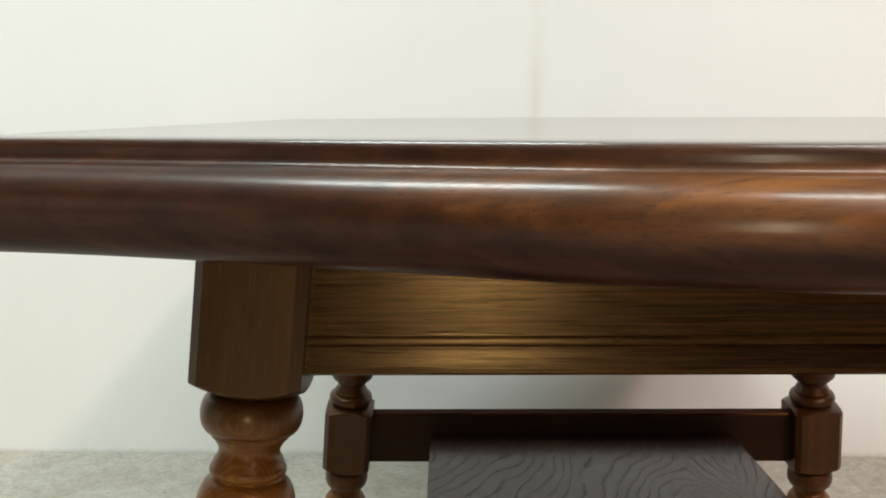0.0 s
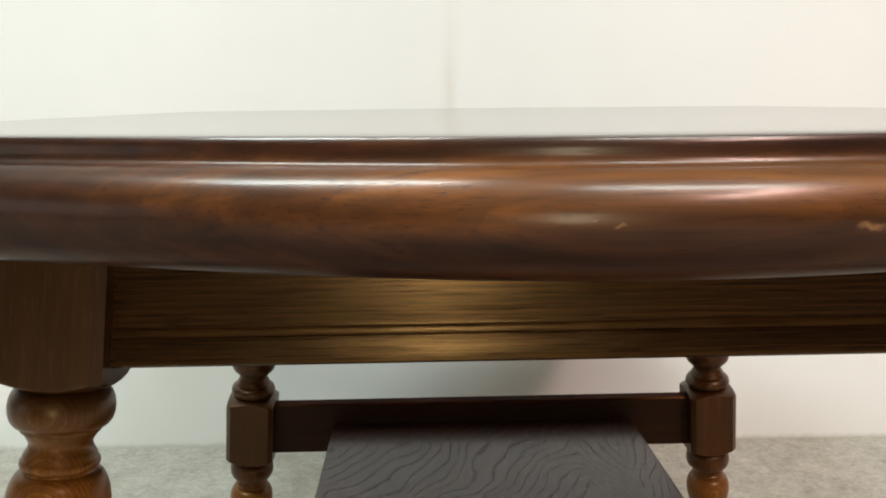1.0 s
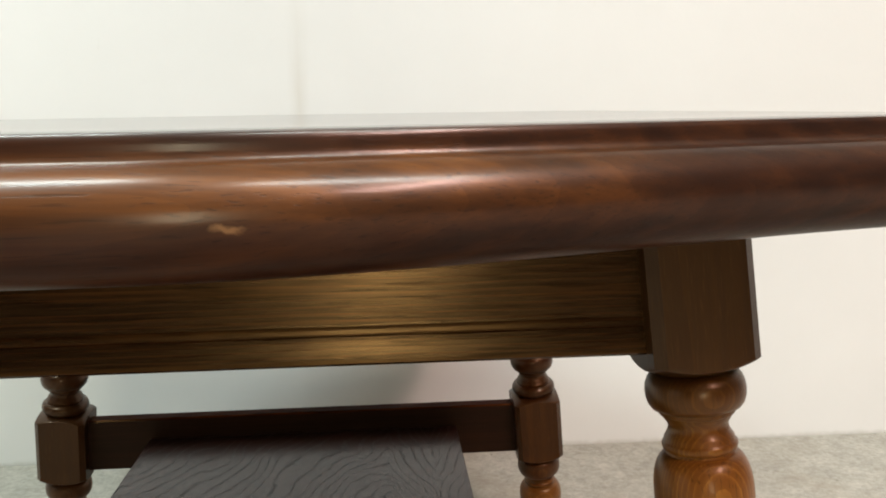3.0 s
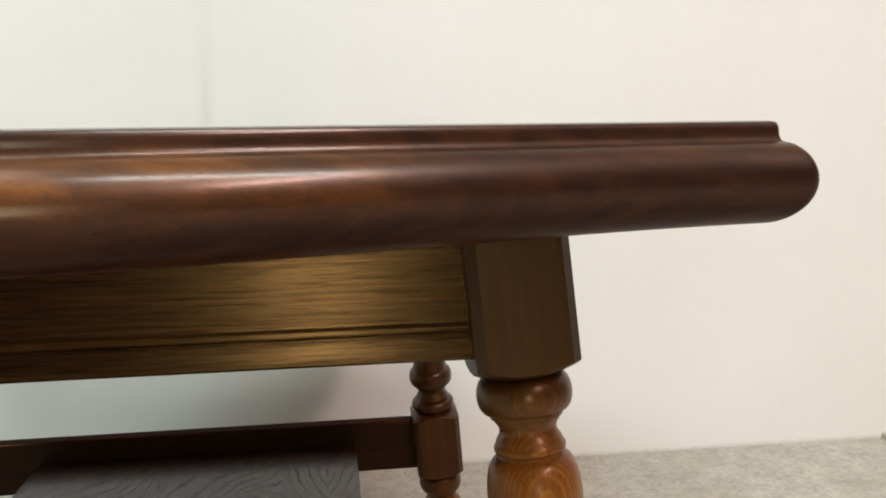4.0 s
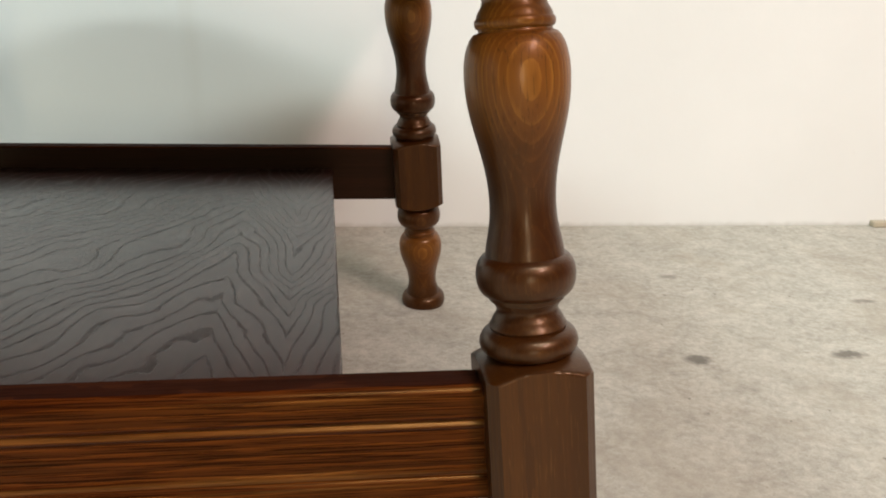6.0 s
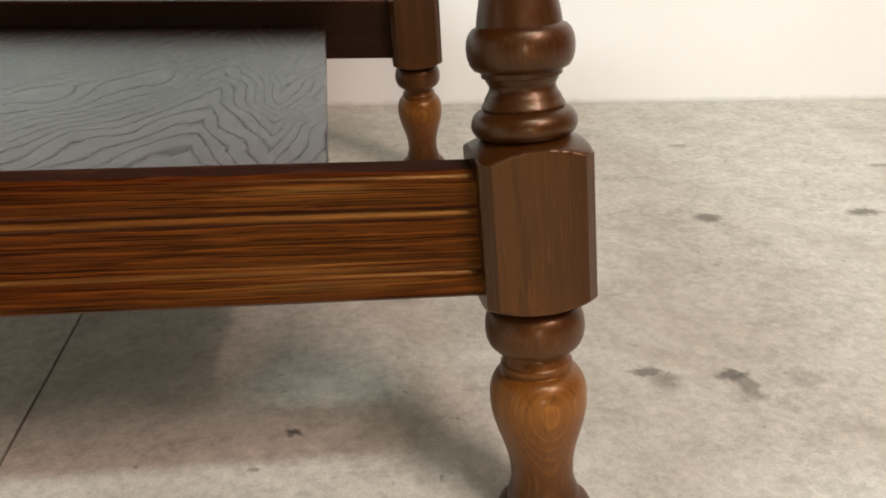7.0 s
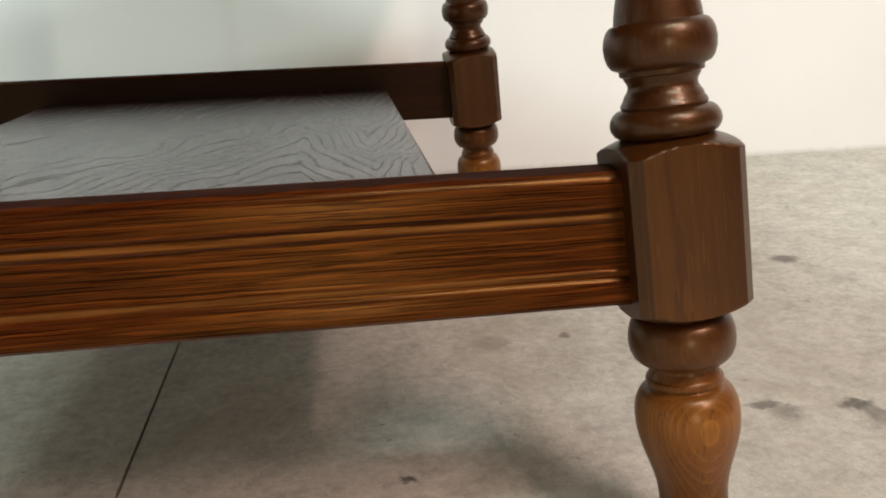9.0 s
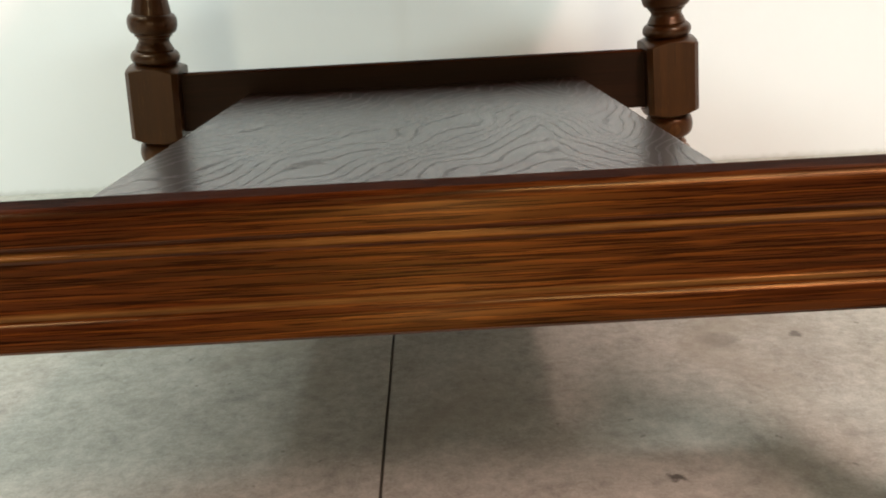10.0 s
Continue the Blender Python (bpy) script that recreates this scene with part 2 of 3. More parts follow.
    if lined:
        pitted = calc(t, "MAXIMUM", lines, calc(t, "MULTIPLY", hole, pores))
        t.links.new(calc(t, "MULTIPLY", calc(t, "SUBTRACT", 1.0, calc(t, "MULTIPLY", pitted, 0.8)), spec), b.inputs["Specular IOR Level"])
    if coat_relief:
        n = t.nodes.new("ShaderNodeBump")
        n.inputs["Strength"].default_value, n.inputs["Distance"].default_value = coat_relief, 0.0004
        t.links.new(calc(t, "SUBTRACT", streak, calc(t, "MULTIPLY", hole, 0.5)), n.inputs["Height"])
        t.links.new(n.outputs["Normal"], b.inputs["Coat Normal"])
    return m


TOP_WOOD = oak("top_oak", "x", (0.015, 0.0050, 0.0025), (0.031, 0.0098, 0.0037), (0.058, 0.0188, 0.0062), ring=(150, 0.18), pore=(1300, 34, 0.38), pores=0.5, rough=0.33, smear=0.08, coat=0.36, coat_rough=0.19, spec=0.36, nose_patch=(0.20, 0.4490, 0.4610), relief_depth=0.2,
               amber=(1.0, 0.78, 0.68), coat_relief=0.05, polished=(TOP_Z - 0.0012, TOP_Z - 0.0002, 0.10), coat_ior=1.48,
               wear=[((0.0478, -0.3830, 0.4528), 0.0023, (0.45, 0.3, 1.5)), ((-0.0160, -0.3863, 0.4545), 0.0013, (0.5, 0.3, 1.5)), ((-0.0222, -0.3863, 0.4554), 0.0009, (0.6, 0.3, 1.2))])
AMBER = (1.0, 0.60, 0.27)
APRON = dict(dark=(0.0120, 0.0041, 0.0015), mid=(0.0240, 0.0076, 0.0021), light=(0.052, 0.0175, 0.0038), ring=(330, 0.40), pore=(1200, 34, 0.445), pores=0.62, rough=0.23, smear=0.06, coat=0.0, coat_rough=0.3, amber=AMBER, spec=0.60, lined=0.4,
             band="Z", bend=0.003, ripple=40.0, stretch=0.2, wobble=0.5, relief_depth=0.03, ridge_glints=[(0.3872, 0.0024, 0.20), (0.3740, 0.0012, 0.12)])
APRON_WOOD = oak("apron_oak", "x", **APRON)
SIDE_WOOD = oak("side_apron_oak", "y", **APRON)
RAIL = dict(ring=(240, 0.52), pore=(1900, 24, 0.475), pores=0.8, band="Z", bend=0.0075, ripple=42.0, stretch=0.22, wobble=1.2, lined=0.36)
RAIL_WOOD = oak("rail_oak", "x", (0.018, 0.0036, 0.0013), (0.060, 0.0108, 0.0021), (0.122, 0.0300, 0.0047), rough=0.30, smear=0.10, coat=0.03, coat_rough=0.24, amber=(1.0, 0.44, 0.09), relief_depth=0.10, spec=0.44, ridge_glints=[(0.1594, 0.0016, 0.42), (0.1366, 0.0016, 0.42)], **RAIL)
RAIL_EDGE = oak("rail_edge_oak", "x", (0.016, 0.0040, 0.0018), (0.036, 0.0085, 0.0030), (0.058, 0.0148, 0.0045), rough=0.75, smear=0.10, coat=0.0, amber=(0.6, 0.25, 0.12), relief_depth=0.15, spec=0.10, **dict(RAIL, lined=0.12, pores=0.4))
# plain inner stretcher faces, with the shade under the table put into their colour
INNER_SHADE_WOOD = oak("inner_rail_shade_oak", "x", (0.011, 0.0042, 0.0022), (0.018, 0.0064, 0.0032), (0.026, 0.0094, 0.0045), rough=0.5, smear=0.10, coat=0.0, amber=(1.0, 0.7, 0.5), relief_depth=0.1, spec=0.22, ring=(225, 0.25), pore=(1500, 26, 0.42), pores=0.4, band="Z", bend=0.0075, ripple=42.0, stretch=0.22)
SHELF_WOOD = oak("shelf_oak", "y", (0.028, 0.0088, 0.0066), (0.035, 0.0114, 0.0084), (0.042, 0.0146, 0.0106), ring=(120, 0.3), pore=(300, 60, 0.30), pores=0.4, rough=0.34, coat=0.64, coat_rough=0.19, coat_ior=1.36, spec=0.3, amber=(1.0, 0.84, 0.77),
                 relief_depth=0.15, figure=(17.0, 11.0, 4.0, 6.0, 0.48, 0.085, (0.085, 40.0, 66.0, 125.0, 0.126)))
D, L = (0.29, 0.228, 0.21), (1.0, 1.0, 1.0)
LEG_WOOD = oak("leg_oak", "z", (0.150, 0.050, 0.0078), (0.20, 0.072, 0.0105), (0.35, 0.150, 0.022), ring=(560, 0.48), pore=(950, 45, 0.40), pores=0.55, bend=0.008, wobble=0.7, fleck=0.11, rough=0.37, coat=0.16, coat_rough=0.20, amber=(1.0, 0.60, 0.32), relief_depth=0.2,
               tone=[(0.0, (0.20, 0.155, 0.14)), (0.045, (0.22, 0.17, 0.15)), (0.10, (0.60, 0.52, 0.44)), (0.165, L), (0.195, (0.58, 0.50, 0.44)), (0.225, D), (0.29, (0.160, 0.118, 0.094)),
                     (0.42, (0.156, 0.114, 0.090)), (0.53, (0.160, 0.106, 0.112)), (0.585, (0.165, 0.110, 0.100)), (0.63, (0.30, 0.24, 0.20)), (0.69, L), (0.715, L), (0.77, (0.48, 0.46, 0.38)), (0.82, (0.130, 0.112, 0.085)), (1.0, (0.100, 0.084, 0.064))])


def wall_paint():
    m, t, b = material("white_wall_paint")
    vec = coords(t)
    n1, n2 = noise_tex(t, vec, 2.2, 4, 0.6), noise_tex(t, vec, 60, 5, 0.6)
    base = ramp(t, n1, [(0.25, (0.765, 0.757, 0.738)), (0.75, (0.825, 0.817, 0.803))])
    # a faint drip that follows an old joint, strongest above the table
    sep = t.nodes.new("ShaderNodeSeparateXYZ")
    t.links.new(vec, sep.inputs[0])
    off = calc(t, "ABSOLUTE", calc(t, "ADD", calc(t, "ADD", sep.outputs[0], 0.019), calc(t, "MULTIPLY", calc(t, "SUBTRACT", noise_tex(t, mapped(t, vec, (1, 1, 0.5)), 14, 3), 0.5), 0.014)))
    band = ramp(t, off, [(0.0, 1.0), (0.016, 0.0)])
    streaky = noise_tex(t, mapped(t, vec, (1, 1, 0.15)), 30, 3)
    fade = ramp(t, sep.outputs[2], [(0.10, 0.10), (0.30, 0.45), (0.42, 0.25), (0.505, 0.75), (0.56, 0.5), (0.9, 0.25)])
    drip = calc(t, "MULTIPLY", calc(t, "MULTIPLY", band, fade), ramp(t, streaky, [(0.3, 0.25), (0.65, 1.0)]))
    base = mix(t, calc(t, "MULTIPLY", drip, 0.42), base, (0.50, 0.43, 0.33))
    # small scuffs
    speck = ramp(t, noise_tex(t, mapped(t, vec, (1, 1, 0.6)), 42, 2, 0.4), [(0.20, 1.0), (0.25, 0.0)])
    base = mix(t, calc(t, "MULTIPLY", speck, 0.16), base, (0.55, 0.50, 0.42))
    # a ragged line, darker towards the wall's foot
    foot = calc(t, "ADD", sep.outputs[2], calc(t, "MULTIPLY", n2, 0.010))
    base = mix(t, ramp(t, foot, [(0.004, 0.6), (0.012, 0.0)]), base, (0.42, 0.40, 0.34))
    t.links.new(base, b.inputs["Base Color"])
    b.inputs["Roughness"].default_value = 0.62
    bump(t, b, n2, 0.12, 0.002)
    return m


def concrete():
    m, t, b = material("worn_concrete")
    vec = coords(t)
    big = noise_tex(t, vec, 5.5, 5, 0.62, 0.4)
    medium = noise_tex(t, vec, 52, 6, 0.66, 0.3)
    fine = noise_tex(t, vec, 150, 5, 0.66, 0.3)
    base = ramp(t, big, [(0.28, (0.281, 0.248, 0.212)), (0.5, (0.438, 0.389, 0.330)), (0.72, (0.552, 0.492, 0.419))])
    patch = noise_tex(t, vec, 15, 6, 0.7, 0.6)
    base = mix(t, 0.75, base, ramp(t, patch, [(0.30, (0.208, 0.183, 0.151)), (0.45, (0.374, 0.331, 0.277)), (0.60, (0.541, 0.483, 0.410)), (0.72, (0.625, 0.560, 0.476))]))
    base = mix(t, 0.38, base, ramp(t, medium, [(0.36, (0.229, 0.203, 0.164)), (0.5, (0.438, 0.389, 0.325)), (0.62, (0.593, 0.530, 0.443))]))
    grit = noise_tex(t, vec, 620, 3, 0.7)
    base = mix(t, 0.27, base, ramp(t, grit, [(0.3, (0.208, 0.183, 0.155)), (0.52, (0.458, 0.405, 0.345)), (0.72, (0.729, 0.656, 0.570))]))
    base = mix(t, 0.22, base, ramp(t, fine, [(0.36, (0.198, 0.173, 0.140)), (0.50, (0.427, 0.379, 0.316)), (0.64, (0.667, 0.598, 0.502))]))
    stain = ramp(t, noise_tex(t, vec, 7.5, 5, 0.65, 0.8), [(0.50, 0.0), (0.68, 0.5)])
    base = mix(t, stain, base, (0.327, 0.267, 0.203))
    pits = ramp(t, noise_tex(t, mapped(t, vec, (1, 0.8, 1)), 95, 2, 0.5), [(0.23, 0.7), (0.29, 0.0)])
    base = mix(t, pits, base, (0.127, 0.108, 0.086))
    w = warped(t, vec, 150, 0.013)
    for x, y, r, sx, sy, k in ((0.500, 0.108, 0.014, 1, 1.25, 0.75), (0.656, 0.108, 0.019, 1, 2.2, 0.75), (0.350, -0.143, 0.0075, 0.6, 1.6, 0.75), (0.358, -0.153, 0.0105, 1, 1.1, 0.5),
                            (0.401, -0.151, 0.0085, 0.8, 1.2, 0.85), (0.408, -0.164, 0.0105, 1.4, 0.7, 0.6), (0.447, -0.160, 0.012, 1, 1, 0.3),
                            (0.130, -0.182, 0.0042, 0.8, 1.3, 0.95), (0.111, -0.211, 0.0035, 1, 1, 0.6), (0.76, 0.24, 0.013, 0.8, 2, 0.5), (0.56, 0.33, 0.012, 1, 1.6, 0.45),
                            (0.261, -0.017, 0.005, 1, 1, 0.7), (0.225, -0.275, 0.009, 1, 1, 0.45), (0.205, -0.02, 0.014, 1, 1, 0.3)):
        base = mix(t, calc(t, "MULTIPLY", spot_mask(t, w, (x, y, 0.0), 1.22 * r, (sx, sy, 0.2)), 0.9 * k), base, (0.080, 0.068, 0.056))
    base = mix(t, 1.0, base, (0.985, 1.035, 1.065), "MULTIPLY")
    t.links.new(base, b.inputs["Base Color"])
    b.inputs["Roughness"].default_value, b.inputs["Specular IOR Level"].default_value = 0.85, 0.12
    bump(t, b, calc(t, "ADD", calc(t, "MULTIPLY", medium, 1.0), fine), 0.35, 0.0015)
    return m


def plain(name, colour, rough=0.5, metal=0.0):
    m, t, b = material(name)
    n = noise_tex(t, coords(t), 25, 4)
    t.links.new(mix(t, ramp(t, n, [(0.3, 0.0), (0.7, 0.25)]), colour, [c * 0.75 for c in colour]), b.inputs["Base Color"])
    b.inputs["Roughness"].default_value, b.inputs["Metallic"].default_value = rough, metal
    return m


WALL_MAT, FLOOR_MAT = wall_paint(), concrete()
CEIL_MAT = plain("ceiling_paint", (0.76, 0.76, 0.75), 0.8)
GREY_MAT = plain("grey_wall_paint", (0.16, 0.158, 0.152), 0.7)
JOINT_MAT = plain("joint_dirt", (0.13, 0.115, 0.095), 0.9)
STRIP_MAT = plain("tan_edging", (0.46, 0.40, 0.30), 0.7)
GLASS_MAT, _, glass = material("window_glass")
glass.inputs["Transmission Weight"].default_value, glass.inputs["Roughness"].default_value = 1.0, 0.02
HOUSING_MAT = plain("white_enamel", (0.75, 0.75, 0.73), 0.35)


# ---- mesh helpers ----
def mesh_object(name, bm, mat, parent=None, label="", smooth=True):
    bmesh.ops.recalc_face_normals(bm, faces=bm.faces)
    me = bpy.data.meshes.new(name)
    bm.to_mesh(me)
    bm.free()
    me.materials.append(mat)
    for p in me.polygons:
        p.use_smooth = smooth
    ob = new(name, me)
    if parent:
        ob.parent = parent
    if label:
        tagged(ob, label=label)
    return ob


def part(name, bm, mat, parent, label="", smooth=False):
    return mesh_object(name, bm, mat, parent, label, smooth)


def box_bm(x0, x1, y0, y1, z0, z1, bevel=0.0):
    bm = bmesh.new()
    bmesh.ops.create_cube(bm, size=1.0)
    for v in bm.verts:
        v.co = Vector((x0 + (v.co.x + 0.5) * (x1 - x0), y0 + (v.co.y + 0.5) * (y1 - y0), z0 + (v.co.z + 0.5) * (z1 - z0)))
    if bevel:
        bmesh.ops.bevel(bm, geom=bm.edges[:], offset=bevel, segments=2, affect="EDGES", profile=0.6)
    return bm


def loft(bm, rings, close=True, caps=True):
    made = [[bm.verts.new(p) for p in r] for r in rings]
    n = len(made[0])
    for a, b in zip(made, made[1:]):
        for i in range(n if close else n - 1):
            j = (i + 1) % n
            bm.faces.new((a[i], a[j], b[j], b[i]))
    if caps:
        bm.faces.new(made[0][::-1])
        bm.faces.new(made[-1])
    return made


def extrude_profile(profile, x0, x1):
    """A board along x from a closed profile of (y, z)."""
    bm = bmesh.new()
    loft(bm, [[Vector((x, y, z)) for y, z in profile] for x in (x0, x1)])
    return bm


def sharpen(ob, degrees=32):
    """Smooth shading that keeps edges above this angle crisp."""
    me = ob.data
    bm = bmesh.new()
    bm.from_mesh(me)
    for e in bm.edges:
        if len(e.link_faces) == 2 and e.calc_face_angle(0) > radians(degrees):
            e.smooth = False
    for f in bm.faces:
        f.smooth = True
    bm.to_mesh(me)
    bm.free()
    return ob


# ---- the room ----
def wall_with_window(name, window_name, opening, side0, side1, m, flip=1):
    """A wall along its own x with its face at y = 0 and one framed window through it."""
    u0, u1, z0, z1 = opening
    if flip < 0:
        u0, u1, side0, side1 = -u1, -u0, -side1, -side0
    bm = bmesh.new()
    for a0, a1, b0, b1 in ((side0, u0, -0.10, CEIL), (u1, side1, -0.10, CEIL), (u0, u1, -0.10, z0), (u0, u1, z1, CEIL)):
        corners = [bm.verts.new((a, y, b)) for y in (0.0, 0.15) for a, b in ((a0, b0), (a1, b0), (a1, b1), (a0, b1))]
        for face in ((0, 1, 2, 3), (7, 6, 5, 4), (0, 4, 5, 1), (1, 5, 6, 2), (2, 6, 7, 3), (3, 7, 4, 0)):
            bm.faces.new([corners[i] for i in face])
    wall = mesh_object(name, bm, GREY_MAT, smooth=False)
    wall.matrix_basis = m
    tagged(wall, "plain grey painted wall with an added window", "wall", kind="structure")
    window = tagged(new(window_name), "plain white framed window with one clear pane, added out of view", "window", kind="structure")
    for a0, a1, b0, b1 in ((u0, u1, z0, z0 + 0.05), (u0, u1, z1 - 0.05, z1), (u0, u0 + 0.05, z0 + 0.05, z1 - 0.05), (u1 - 0.05, u1, z0 + 0.05, z1 - 0.05)):
        part("window_frame", box_bm(a0, a1, 0.05, 0.10, b0, b1, 0.004), HOUSING_MAT, window)
    part("pane", box_bm(u0 + 0.05, u1 - 0.05, 0.074, 0.080, z0 + 0.05, z1 - 0.05), GLASS_MAT, window)
    window.matrix_basis = m


def room():
    joint_x = -0.0215
    floor = tagged(new("floor"), "worn grey concrete floor with a straight dark joint", "floor", kind="structure")
    part("slab", box_bm(ROOM_L, joint_x - 0.0009, ROOM_B, WALL_Y + 0.12, -0.10, 0.0), FLOOR_MAT, floor)
    part("slab", box_bm(joint_x + 0.0009, ROOM_R, ROOM_B, WALL_Y + 0.12, -0.10, 0.0), FLOOR_MAT, floor)
    part("joint_filler", box_bm(joint_x - 0.0009, joint_x + 0.0009, ROOM_B, WALL_Y + 0.12, -0.10, -0.0018), JOINT_MAT, floor, "dark dirt-filled joint")
    wall = mesh_object("wall_north", box_bm(ROOM_L - 0.3, ROOM_R + 0.3, 0.0, 0.20, -0.10, CEIL), WALL_MAT, smooth=False)
    wall.matrix_basis = pose(0, WALL_Y, 0, 0, 0, WALL_TURN)
    tagged(wall, "off-white painted wall with faint drips and scuffs", "wall", kind="structure")
    tagged(mesh_object("wall_east", box_bm(ROOM_R, ROOM_R + 0.15, ROOM_B, WALL_Y - 0.12, -0.10, CEIL), GREY_MAT, smooth=False), "plain grey painted wall", "wall", kind="structure")
    wall_with_window("wall_west", "added_window_1", WEST_FILL_WIN, ROOM_B, WALL_Y + 0.12, pose(ROOM_L, 0, 0, 0, 0, 90))
    wall_with_window("wall_south", "added_window_2", SOUTH_FILL_WIN, ROOM_L - 0.15, ROOM_R + 0.15, pose(0, ROOM_B, 0, 0, 0, 180), -1)
    tagged(mesh_object("ceiling", box_bm(ROOM_L - 0.15, ROOM_R + 0.15, ROOM_B - 0.15, WALL_Y + 0.15, CEIL, CEIL + 0.12), CEIL_MAT, smooth=False), "plain white ceiling", "ceiling", kind="structure")
    strip = mesh_object("trim", box_bm(0.960, 2.2, -0.012, 0.0, 0.0, 0.009, 0.002), STRIP_MAT, smooth=False)
    strip.matrix_basis = pose(0, WALL_Y, 0, 0, 0, WALL_TURN)
    tagged(strip, "thin tan edging strip at the wall foot", "trim", kind="structure")


def ceiling_light(x, y, turn):
    light = tagged(new("ceiling_light"), "white enamel twin fluorescent batten under the ceiling", "ceiling light", group="ceiling battens")
    part("housing", box_bm(-0.62, 0.62, -0.12, 0.12, 0.0, 0.06, 0.006), HOUSING_MAT, light)
    for sx in (-0.60, 0.60):
        part("end_cap", box_bm(sx - 0.015, sx + 0.015, -0.11, 0.11, -0.05, -0.001, 0.004), HOUSING_MAT, light)
    light.matrix_basis = pose(x, y, CEIL - 0.061, 0, 0, turn)
    return light


# ---- the table ----
def bow(x):
    u = max(-1.0, min(1.0, x / 0.3))
    return BOW * (0.3 * u * u + 0.7 * math.sin(math.pi * u / 2) ** 2)


def top_outline(off, z):
    """The top's outline, set in by off: bowed ends, straight sides, small rounded corners."""
    r = max(0.0012, 0.005 - off * 0.3)
    hw = HALF_W - off
    pts = []
    for sy in (-1, 1):
        xs = [-(hw - r) + 2 * (hw - r) * i / 48 for i in range(49)]
        run = [(x, -(HALF_D - off) + bow(x)) for x in xs]
        yc = run[-1][1] + r
        arc = [(hw - r + r * math.sin(a), yc - r * math.cos(a)) for a in (radians(90 * i / 6) for i in range(1, 7))]
        run = [(-x, y) for x, y in arc[::-1]] + run + arc
        pts += [Vector((x, y, z)) for x, y in run] if sy < 0 else [Vector((-x, -y, z)) for x, y in run]
    return pts


def table_top(table):
    # under side, full nose, a cove, then the fillet below the flat top
    profile = [(0.060, TOP_UNDER), (0.022, TOP_UNDER)]
    tip = TOP_Z - 0.0215
    for i in range(1, 15):
        a = radians(90 * i / 14)
        profile.append((0.0165 * (1 - math.sin(a)) ** 0.92, tip - (tip - TOP_UNDER) * math.cos(a) ** 0.92))
    for i in range(1, 13):
        a = radians(72 * i / 12)
        profile.append((0.0122 * (1 - math.cos(a)), tip + 0.0142 * math.sin(a)))
    x0, z0 = profile[-1]
    for i in range(1, 8):
        u = i / 7
        profile.append((x0 + (0.0114 - x0) * (1 - (1 - u) ** 1.9), z0 + (TOP_Z - 0.0035 - z0) * u ** 2.1))
    profile += [(0.0116, TOP_Z - 0.0023), (0.0119, TOP_Z - 0.0013), (0.0125, TOP_Z - 0.0006), (0.0136, TOP_Z - 0.0002), (0.0150, TOP_Z), (0.045, TOP_Z)]
    bm = bmesh.new()
    loft(bm, [top_outline(o, z) for o, z in profile])
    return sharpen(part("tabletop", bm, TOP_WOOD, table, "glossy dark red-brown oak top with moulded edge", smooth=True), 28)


def torus(z0, z1, r0, rm, r1, n=9):
    """A turned ring between two heights: from r0 out to rm and back to r1."""
    out = []
    for i in range(n):
        u = i / (n - 1)
        out.append((z0 + (z1 - z0) * (1 - math.cos(math.pi * u)) / 2, r0 + (r1 - r0) * u + (rm - (r0 + r1) / 2) * math.sin(math.pi * u)))
    return out


def sway(z0, r0, z1, r1, n=9, ease=1.0):
    """A soft S-curve from one radius to another; ease bends it towards the start or the end."""
    return [(z0 + (z1 - z0) * i / (n - 1), r0 + (r1 - r0) * (1 - math.cos(math.pi * (i / (n - 1)) ** ease)) / 2) for i in range(n)]


def shoulder(z0, r0, z1, r1, n=7):
    """A rounded fall from a widest place: flat at the start, steep at the end."""
    return [(z0 + (z1 - z0) * math.sin(math.pi / 2 * i / (n - 1)), r1 + (r0 - r1) * math.cos(math.pi / 2 * i / (n - 1))) for i in range(n)]


def block(z0, z1, shoulder_low=True, shoulder_high=True):
    """A square length: its radius runs wide, and the square cuts it."""
    steps = [i / 9 for i in range(10)]
    low = [(z0 - 0.0004 - 0.0062 * u, 0.0304 - 0.0124 * u ** 1.25) for u in reversed(steps)] if shoulder_low else []
    high = [(z1 + 0.0004 + 0.0062 * u, 0.0304 - 0.0130 * u ** 1.25) for u in steps] if shoulder_high else []
    return low + [(z0, 0.032), ((z0 + z1) / 2, 0.032), (z1, 0.032)] + high


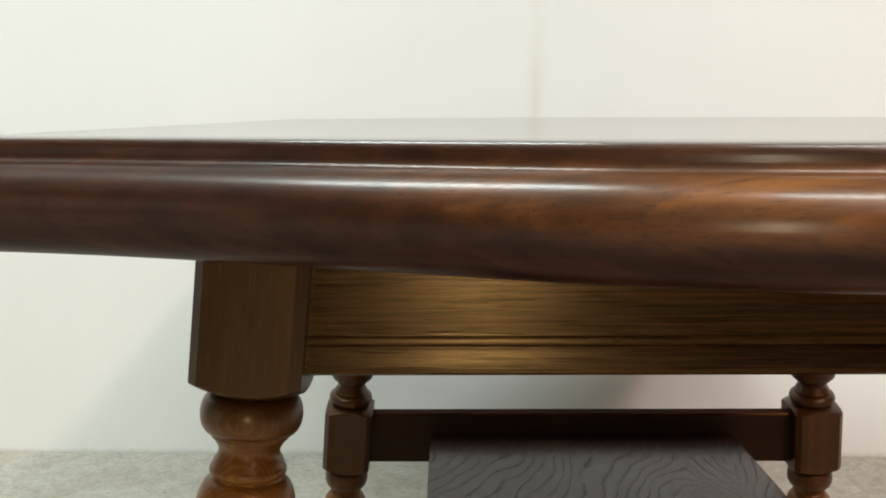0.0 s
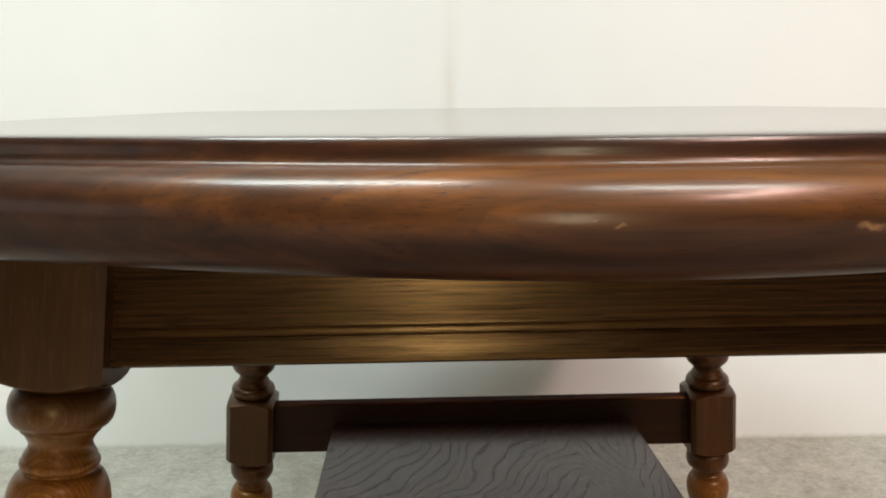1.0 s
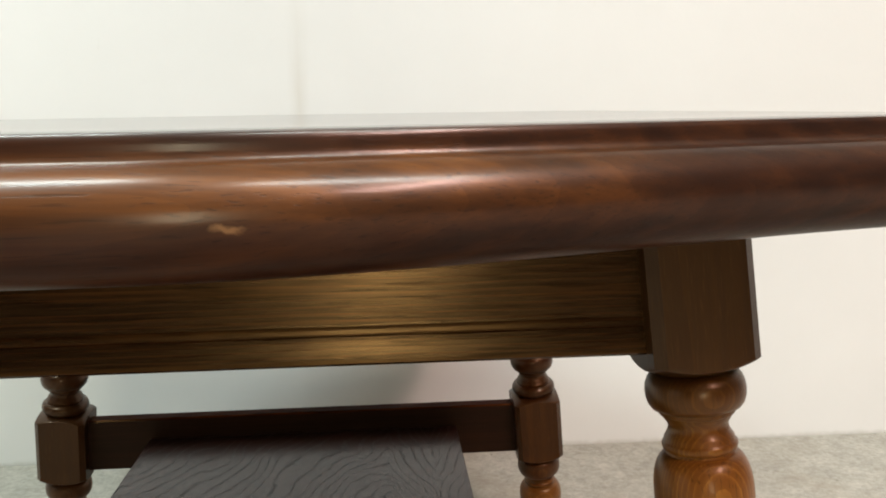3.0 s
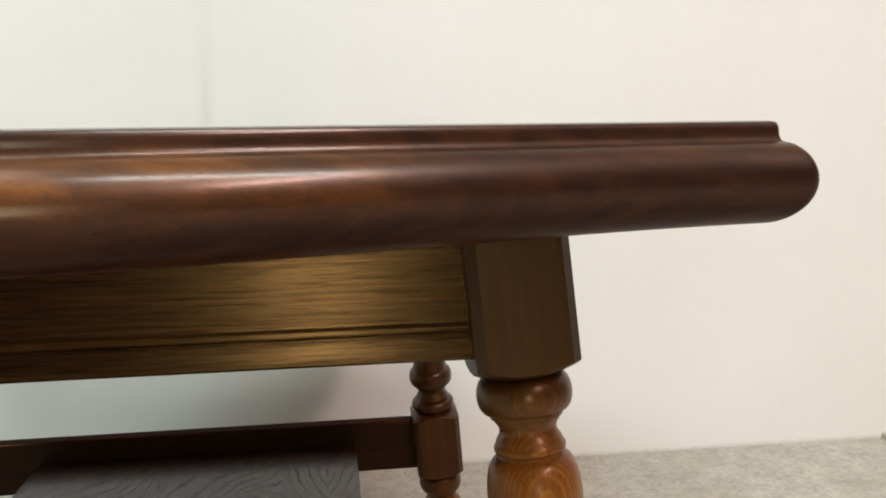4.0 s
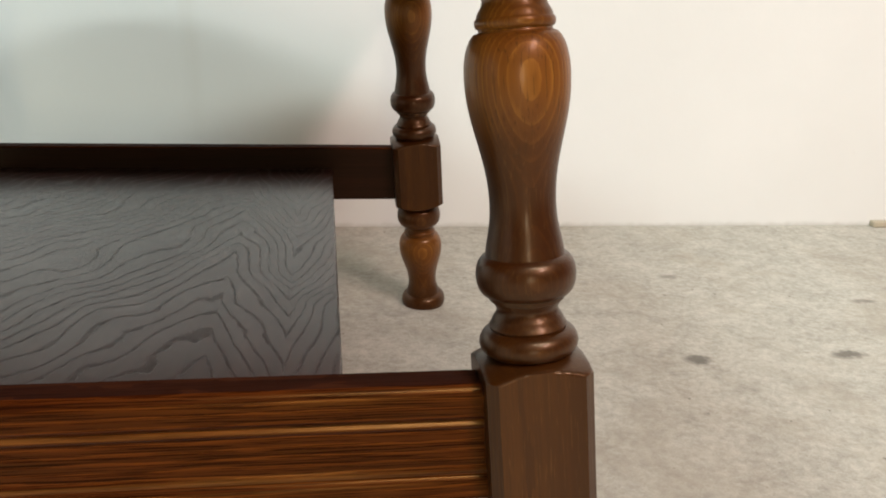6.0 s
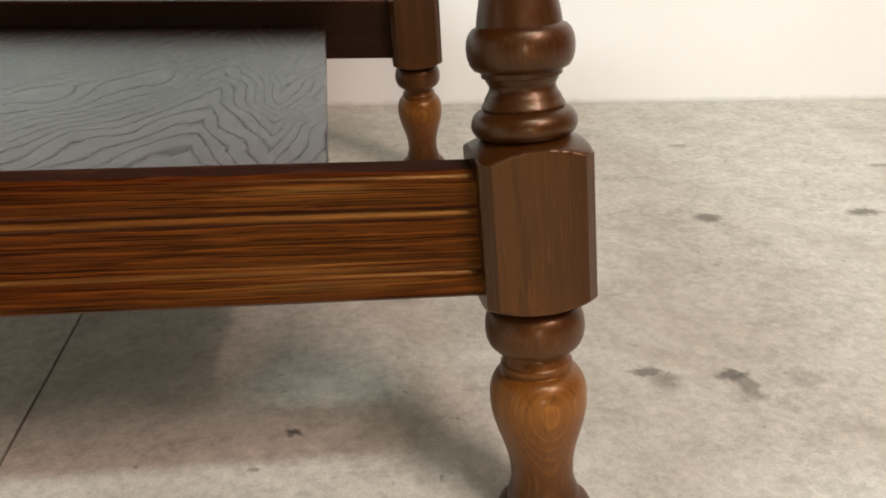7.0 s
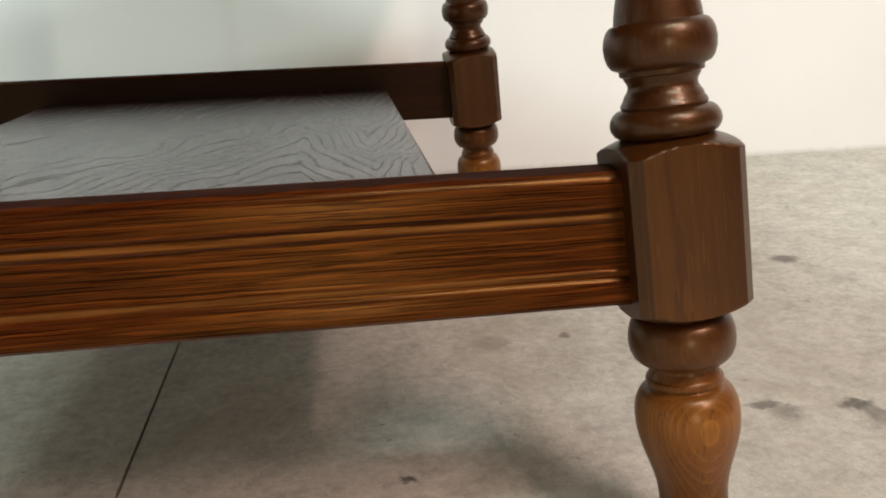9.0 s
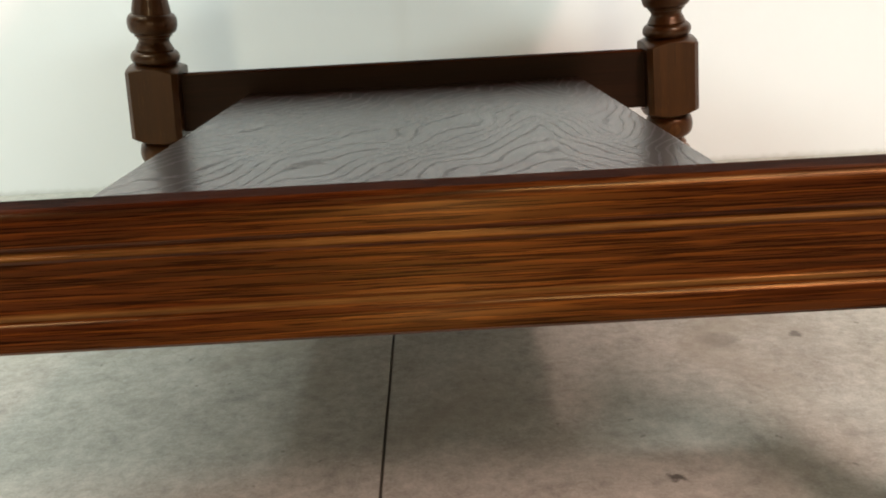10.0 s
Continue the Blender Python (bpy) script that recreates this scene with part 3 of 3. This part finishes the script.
def leg_profile():
    """Heights and radii of the turning, foot to top."""
    foot = torus(0.0, 0.0173, 0.0170, 0.0233, 0.0172)
    ankle = sway(0.0176, 0.0171, 0.0310, 0.0146, 6) + sway(0.0330, 0.0147, 0.0710, 0.0222, 10, 1.02) + shoulder(0.0722, 0.0222, 0.0855, 0.0155)
    ankle += torus(0.0864, 0.0902, 0.0150, 0.0163, 0.0153, 5) + sway(0.0906, 0.0151, 0.0944, 0.0136, 4) + sway(0.0950, 0.0136, 0.0968, 0.0147, 3) + torus(0.0971, 0.1162, 0.0167, 0.0223, 0.0172)
    knee = torus(0.1880, 0.1996, 0.0168, 0.0220, 0.0168) + [(0.2008, 0.0172), (0.2020, 0.0166)] + sway(0.2026, 0.0160, 0.2076, 0.0136, 5) + sway(0.2080, 0.0136, 0.2112, 0.0152, 4)
    knee += [(0.2117, 0.0165), (0.2134, 0.0166)] + torus(0.2139, 0.2308, 0.0178, 0.0220, 0.0173)
    vase = sway(0.2312, 0.0172, 0.2530, 0.0143, 8, 0.8) + sway(0.2550, 0.0143, 0.3080, 0.0222, 12, 1.02) + shoulder(0.3095, 0.0222, 0.3270, 0.0155)
    neck = torus(0.3280, 0.3325, 0.0152, 0.0168, 0.0160, 5) + sway(0.3328, 0.0158, 0.3390, 0.0133, 5) + sway(0.3398, 0.0133, 0.3446, 0.0155, 4) + [(0.3452, 0.0168), (0.3470, 0.0170)] + torus(0.3475, 0.3652, 0.0182, 0.0223, 0.0174)
    return foot + ankle + block(0.1232, 0.1818) + knee + vase + neck + block(0.3722, 0.4400, True, False)


def leg_mesh():
    """One leg along z: two square blocks with turned shoulders, and turned lengths between them."""
    h, ch = 0.0236, 0.0046
    corner_dirs = []
    for q in range(4):
        corner_dirs += [radians(90 * q + a) for a in (-45, -38.85, -35, -30, -25, -20, -15, -10, -5, 0, 5, 10, 15, 20, 25, 30, 35, 38.85)]
    bm = bmesh.new()
    rings = []
    given = [0.0, 0.072, 0.1055, 0.1166, 0.1232, 0.1818, 0.1876, 0.1945, 0.2230, 0.3090, 0.3562, 0.3722, 0.4385]
    meant = [-0.0035, 0.0700, 0.1025, 0.1156, 0.1222, 0.1834, 0.1892, 0.1956, 0.2268, 0.3100, 0.3570, 0.3722, 0.4425]
    for z, r in leg_profile():
        z = float(np.interp(z, given, meant))
        ring = []
        for a in corner_dirs:
            c, s = math.cos(a), math.sin(a)
            flat = h / max(abs(c), abs(s))
            cut = (2 * h - ch) / (abs(c) + abs(s))
            k = min(r, flat, cut)
            ring.append(Vector((k * c, k * s, z)))
        rings.append(ring)
    loft(bm, rings)
    return bm


def legs(table):
    first = None
    for sx, sy in ((1, -1), (-1, -1), (1, 1), (-1, 1)):
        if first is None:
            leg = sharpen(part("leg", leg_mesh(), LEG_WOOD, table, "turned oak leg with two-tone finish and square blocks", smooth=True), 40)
            first = leg
        else:
            leg = new("leg", first.data)
            leg.parent = table
            tagged(leg, label="turned oak leg with two-tone finish and square blocks")
        axis = Vector((-sx * SPLAY_X, -sy * SPLAY_Y, 1)).normalized()
        ex = (Vector((1, 0, 0)) - axis * axis.x).normalized()
        ey = axis.cross(ex)
        m = Matrix((ex, ey, axis)).transposed().to_4x4()
        leg.matrix_basis = Matrix.Translation((sx * BASE_X, sy * BASE_Y, 0.0)) @ m


def lean(profile, slope):
    z0 = profile[0][1]
    return [(y + slope * (z - z0), z) for y, z in profile]


def aprons(table):
    z0, z1, th = 0.3720, 0.4382, 0.018
    face = [(0.0014, z0), (0.0, z0 + 0.0012), (0.0, 0.3846), (0.0001, 0.3849), (0.0004, 0.3852), (0.0004, 0.3854), (0.0001, 0.3858), (0.0001, 0.3866), (0.0002, 0.3876),
            (0.0004, 0.3886), (0.0006, 0.3892), (0.0006, 0.3902), (0.0006, z1), (th, z1), (th, z0)]
    front = lean([(y - 0.2368, z) for y, z in face], SPLAY_Y)
    for sy in (1, -1):
        bm = extrude_profile(front, -0.204, 0.204)
        if sy < 0:
            bmesh.ops.rotate(bm, verts=bm.verts, cent=(0, 0, 0), matrix=Matrix.Rotation(math.pi, 3, "Z"))
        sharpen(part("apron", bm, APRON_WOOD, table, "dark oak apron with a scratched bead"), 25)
    side = lean([(y - (BASE_X - SPLAY_X * 0.371), z) for y, z in face], SPLAY_X)
    for sy in (1, -1):
        bm = extrude_profile(side, -0.222, 0.222)
        bmesh.ops.rotate(bm, verts=bm.verts, cent=(0, 0, 0), matrix=Matrix.Rotation(sy * math.pi / 2, 3, "Z"))
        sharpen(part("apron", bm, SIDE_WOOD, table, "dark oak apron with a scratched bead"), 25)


def rails(table):
    z0, z1, th, yc = 0.1227, 0.1766, 0.0185, BASE_Y - SPLAY_Y * 0.123
    face = [(0.0014, z0), (0.0, z0 + 0.0014), (0.0, 0.1322), (0.0006, 0.1335), (0.0014, 0.1342), (0.0015, 0.1352), (0.0010, 0.1360), (0.0008, 0.1372), (0.0014, 0.1382), (0.0016, 0.1400),
            (0.0018, 0.1566), (0.0010, 0.1578), (0.0008, 0.1590), (0.0018, 0.1600), (0.0019, 0.1608), (0.0008, 0.1618), (0.0, 0.1632), (0.0, 0.1722), (0.0004, 0.1738), (0.0013, 0.1752), (0.0026, 0.1761), (0.0036, z1),
            (th - 0.0015, z1), (th, z1 - 0.0015), (th, z0)]
    front = lean([(y - yc - 0.0110, z) for y, z in face], SPLAY_Y)
    for sy in (1, -1):
        bm = extrude_profile(front, -0.2200, 0.2200)
        if sy < 0:
            bmesh.ops.rotate(bm, verts=bm.verts, cent=(0, 0, 0), matrix=Matrix.Rotation(math.pi, 3, "Z"))
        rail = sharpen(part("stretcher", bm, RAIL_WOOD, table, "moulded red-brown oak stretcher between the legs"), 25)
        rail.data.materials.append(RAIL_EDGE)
        rail.data.materials.append(INNER_SHADE_WOOD)
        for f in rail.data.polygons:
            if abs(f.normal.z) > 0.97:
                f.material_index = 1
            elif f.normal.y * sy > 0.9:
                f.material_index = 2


def shelf(table):
    bm = box_bm(-0.1555, 0.1555, -0.2425, 0.2425, 0.1385, 0.1545, 0.0012)
    part("shelf", bm, SHELF_WOOD, table, "dark brown oak shelf board with wavy grain")


def coffee_table():
    table = tagged(new("coffee_table"), "dark oak coffee table with turned splayed legs and a lower shelf", "table")
    table.empty_display_size = 0.1
    table_top(table)
    legs(table)
    aprons(table)
    rails(table)
    shelf(table)
    return table


room()
for place, turn, watts, colour in BATTENS:
    ceiling_light(place[0], place[1], turn)
coffee_table()
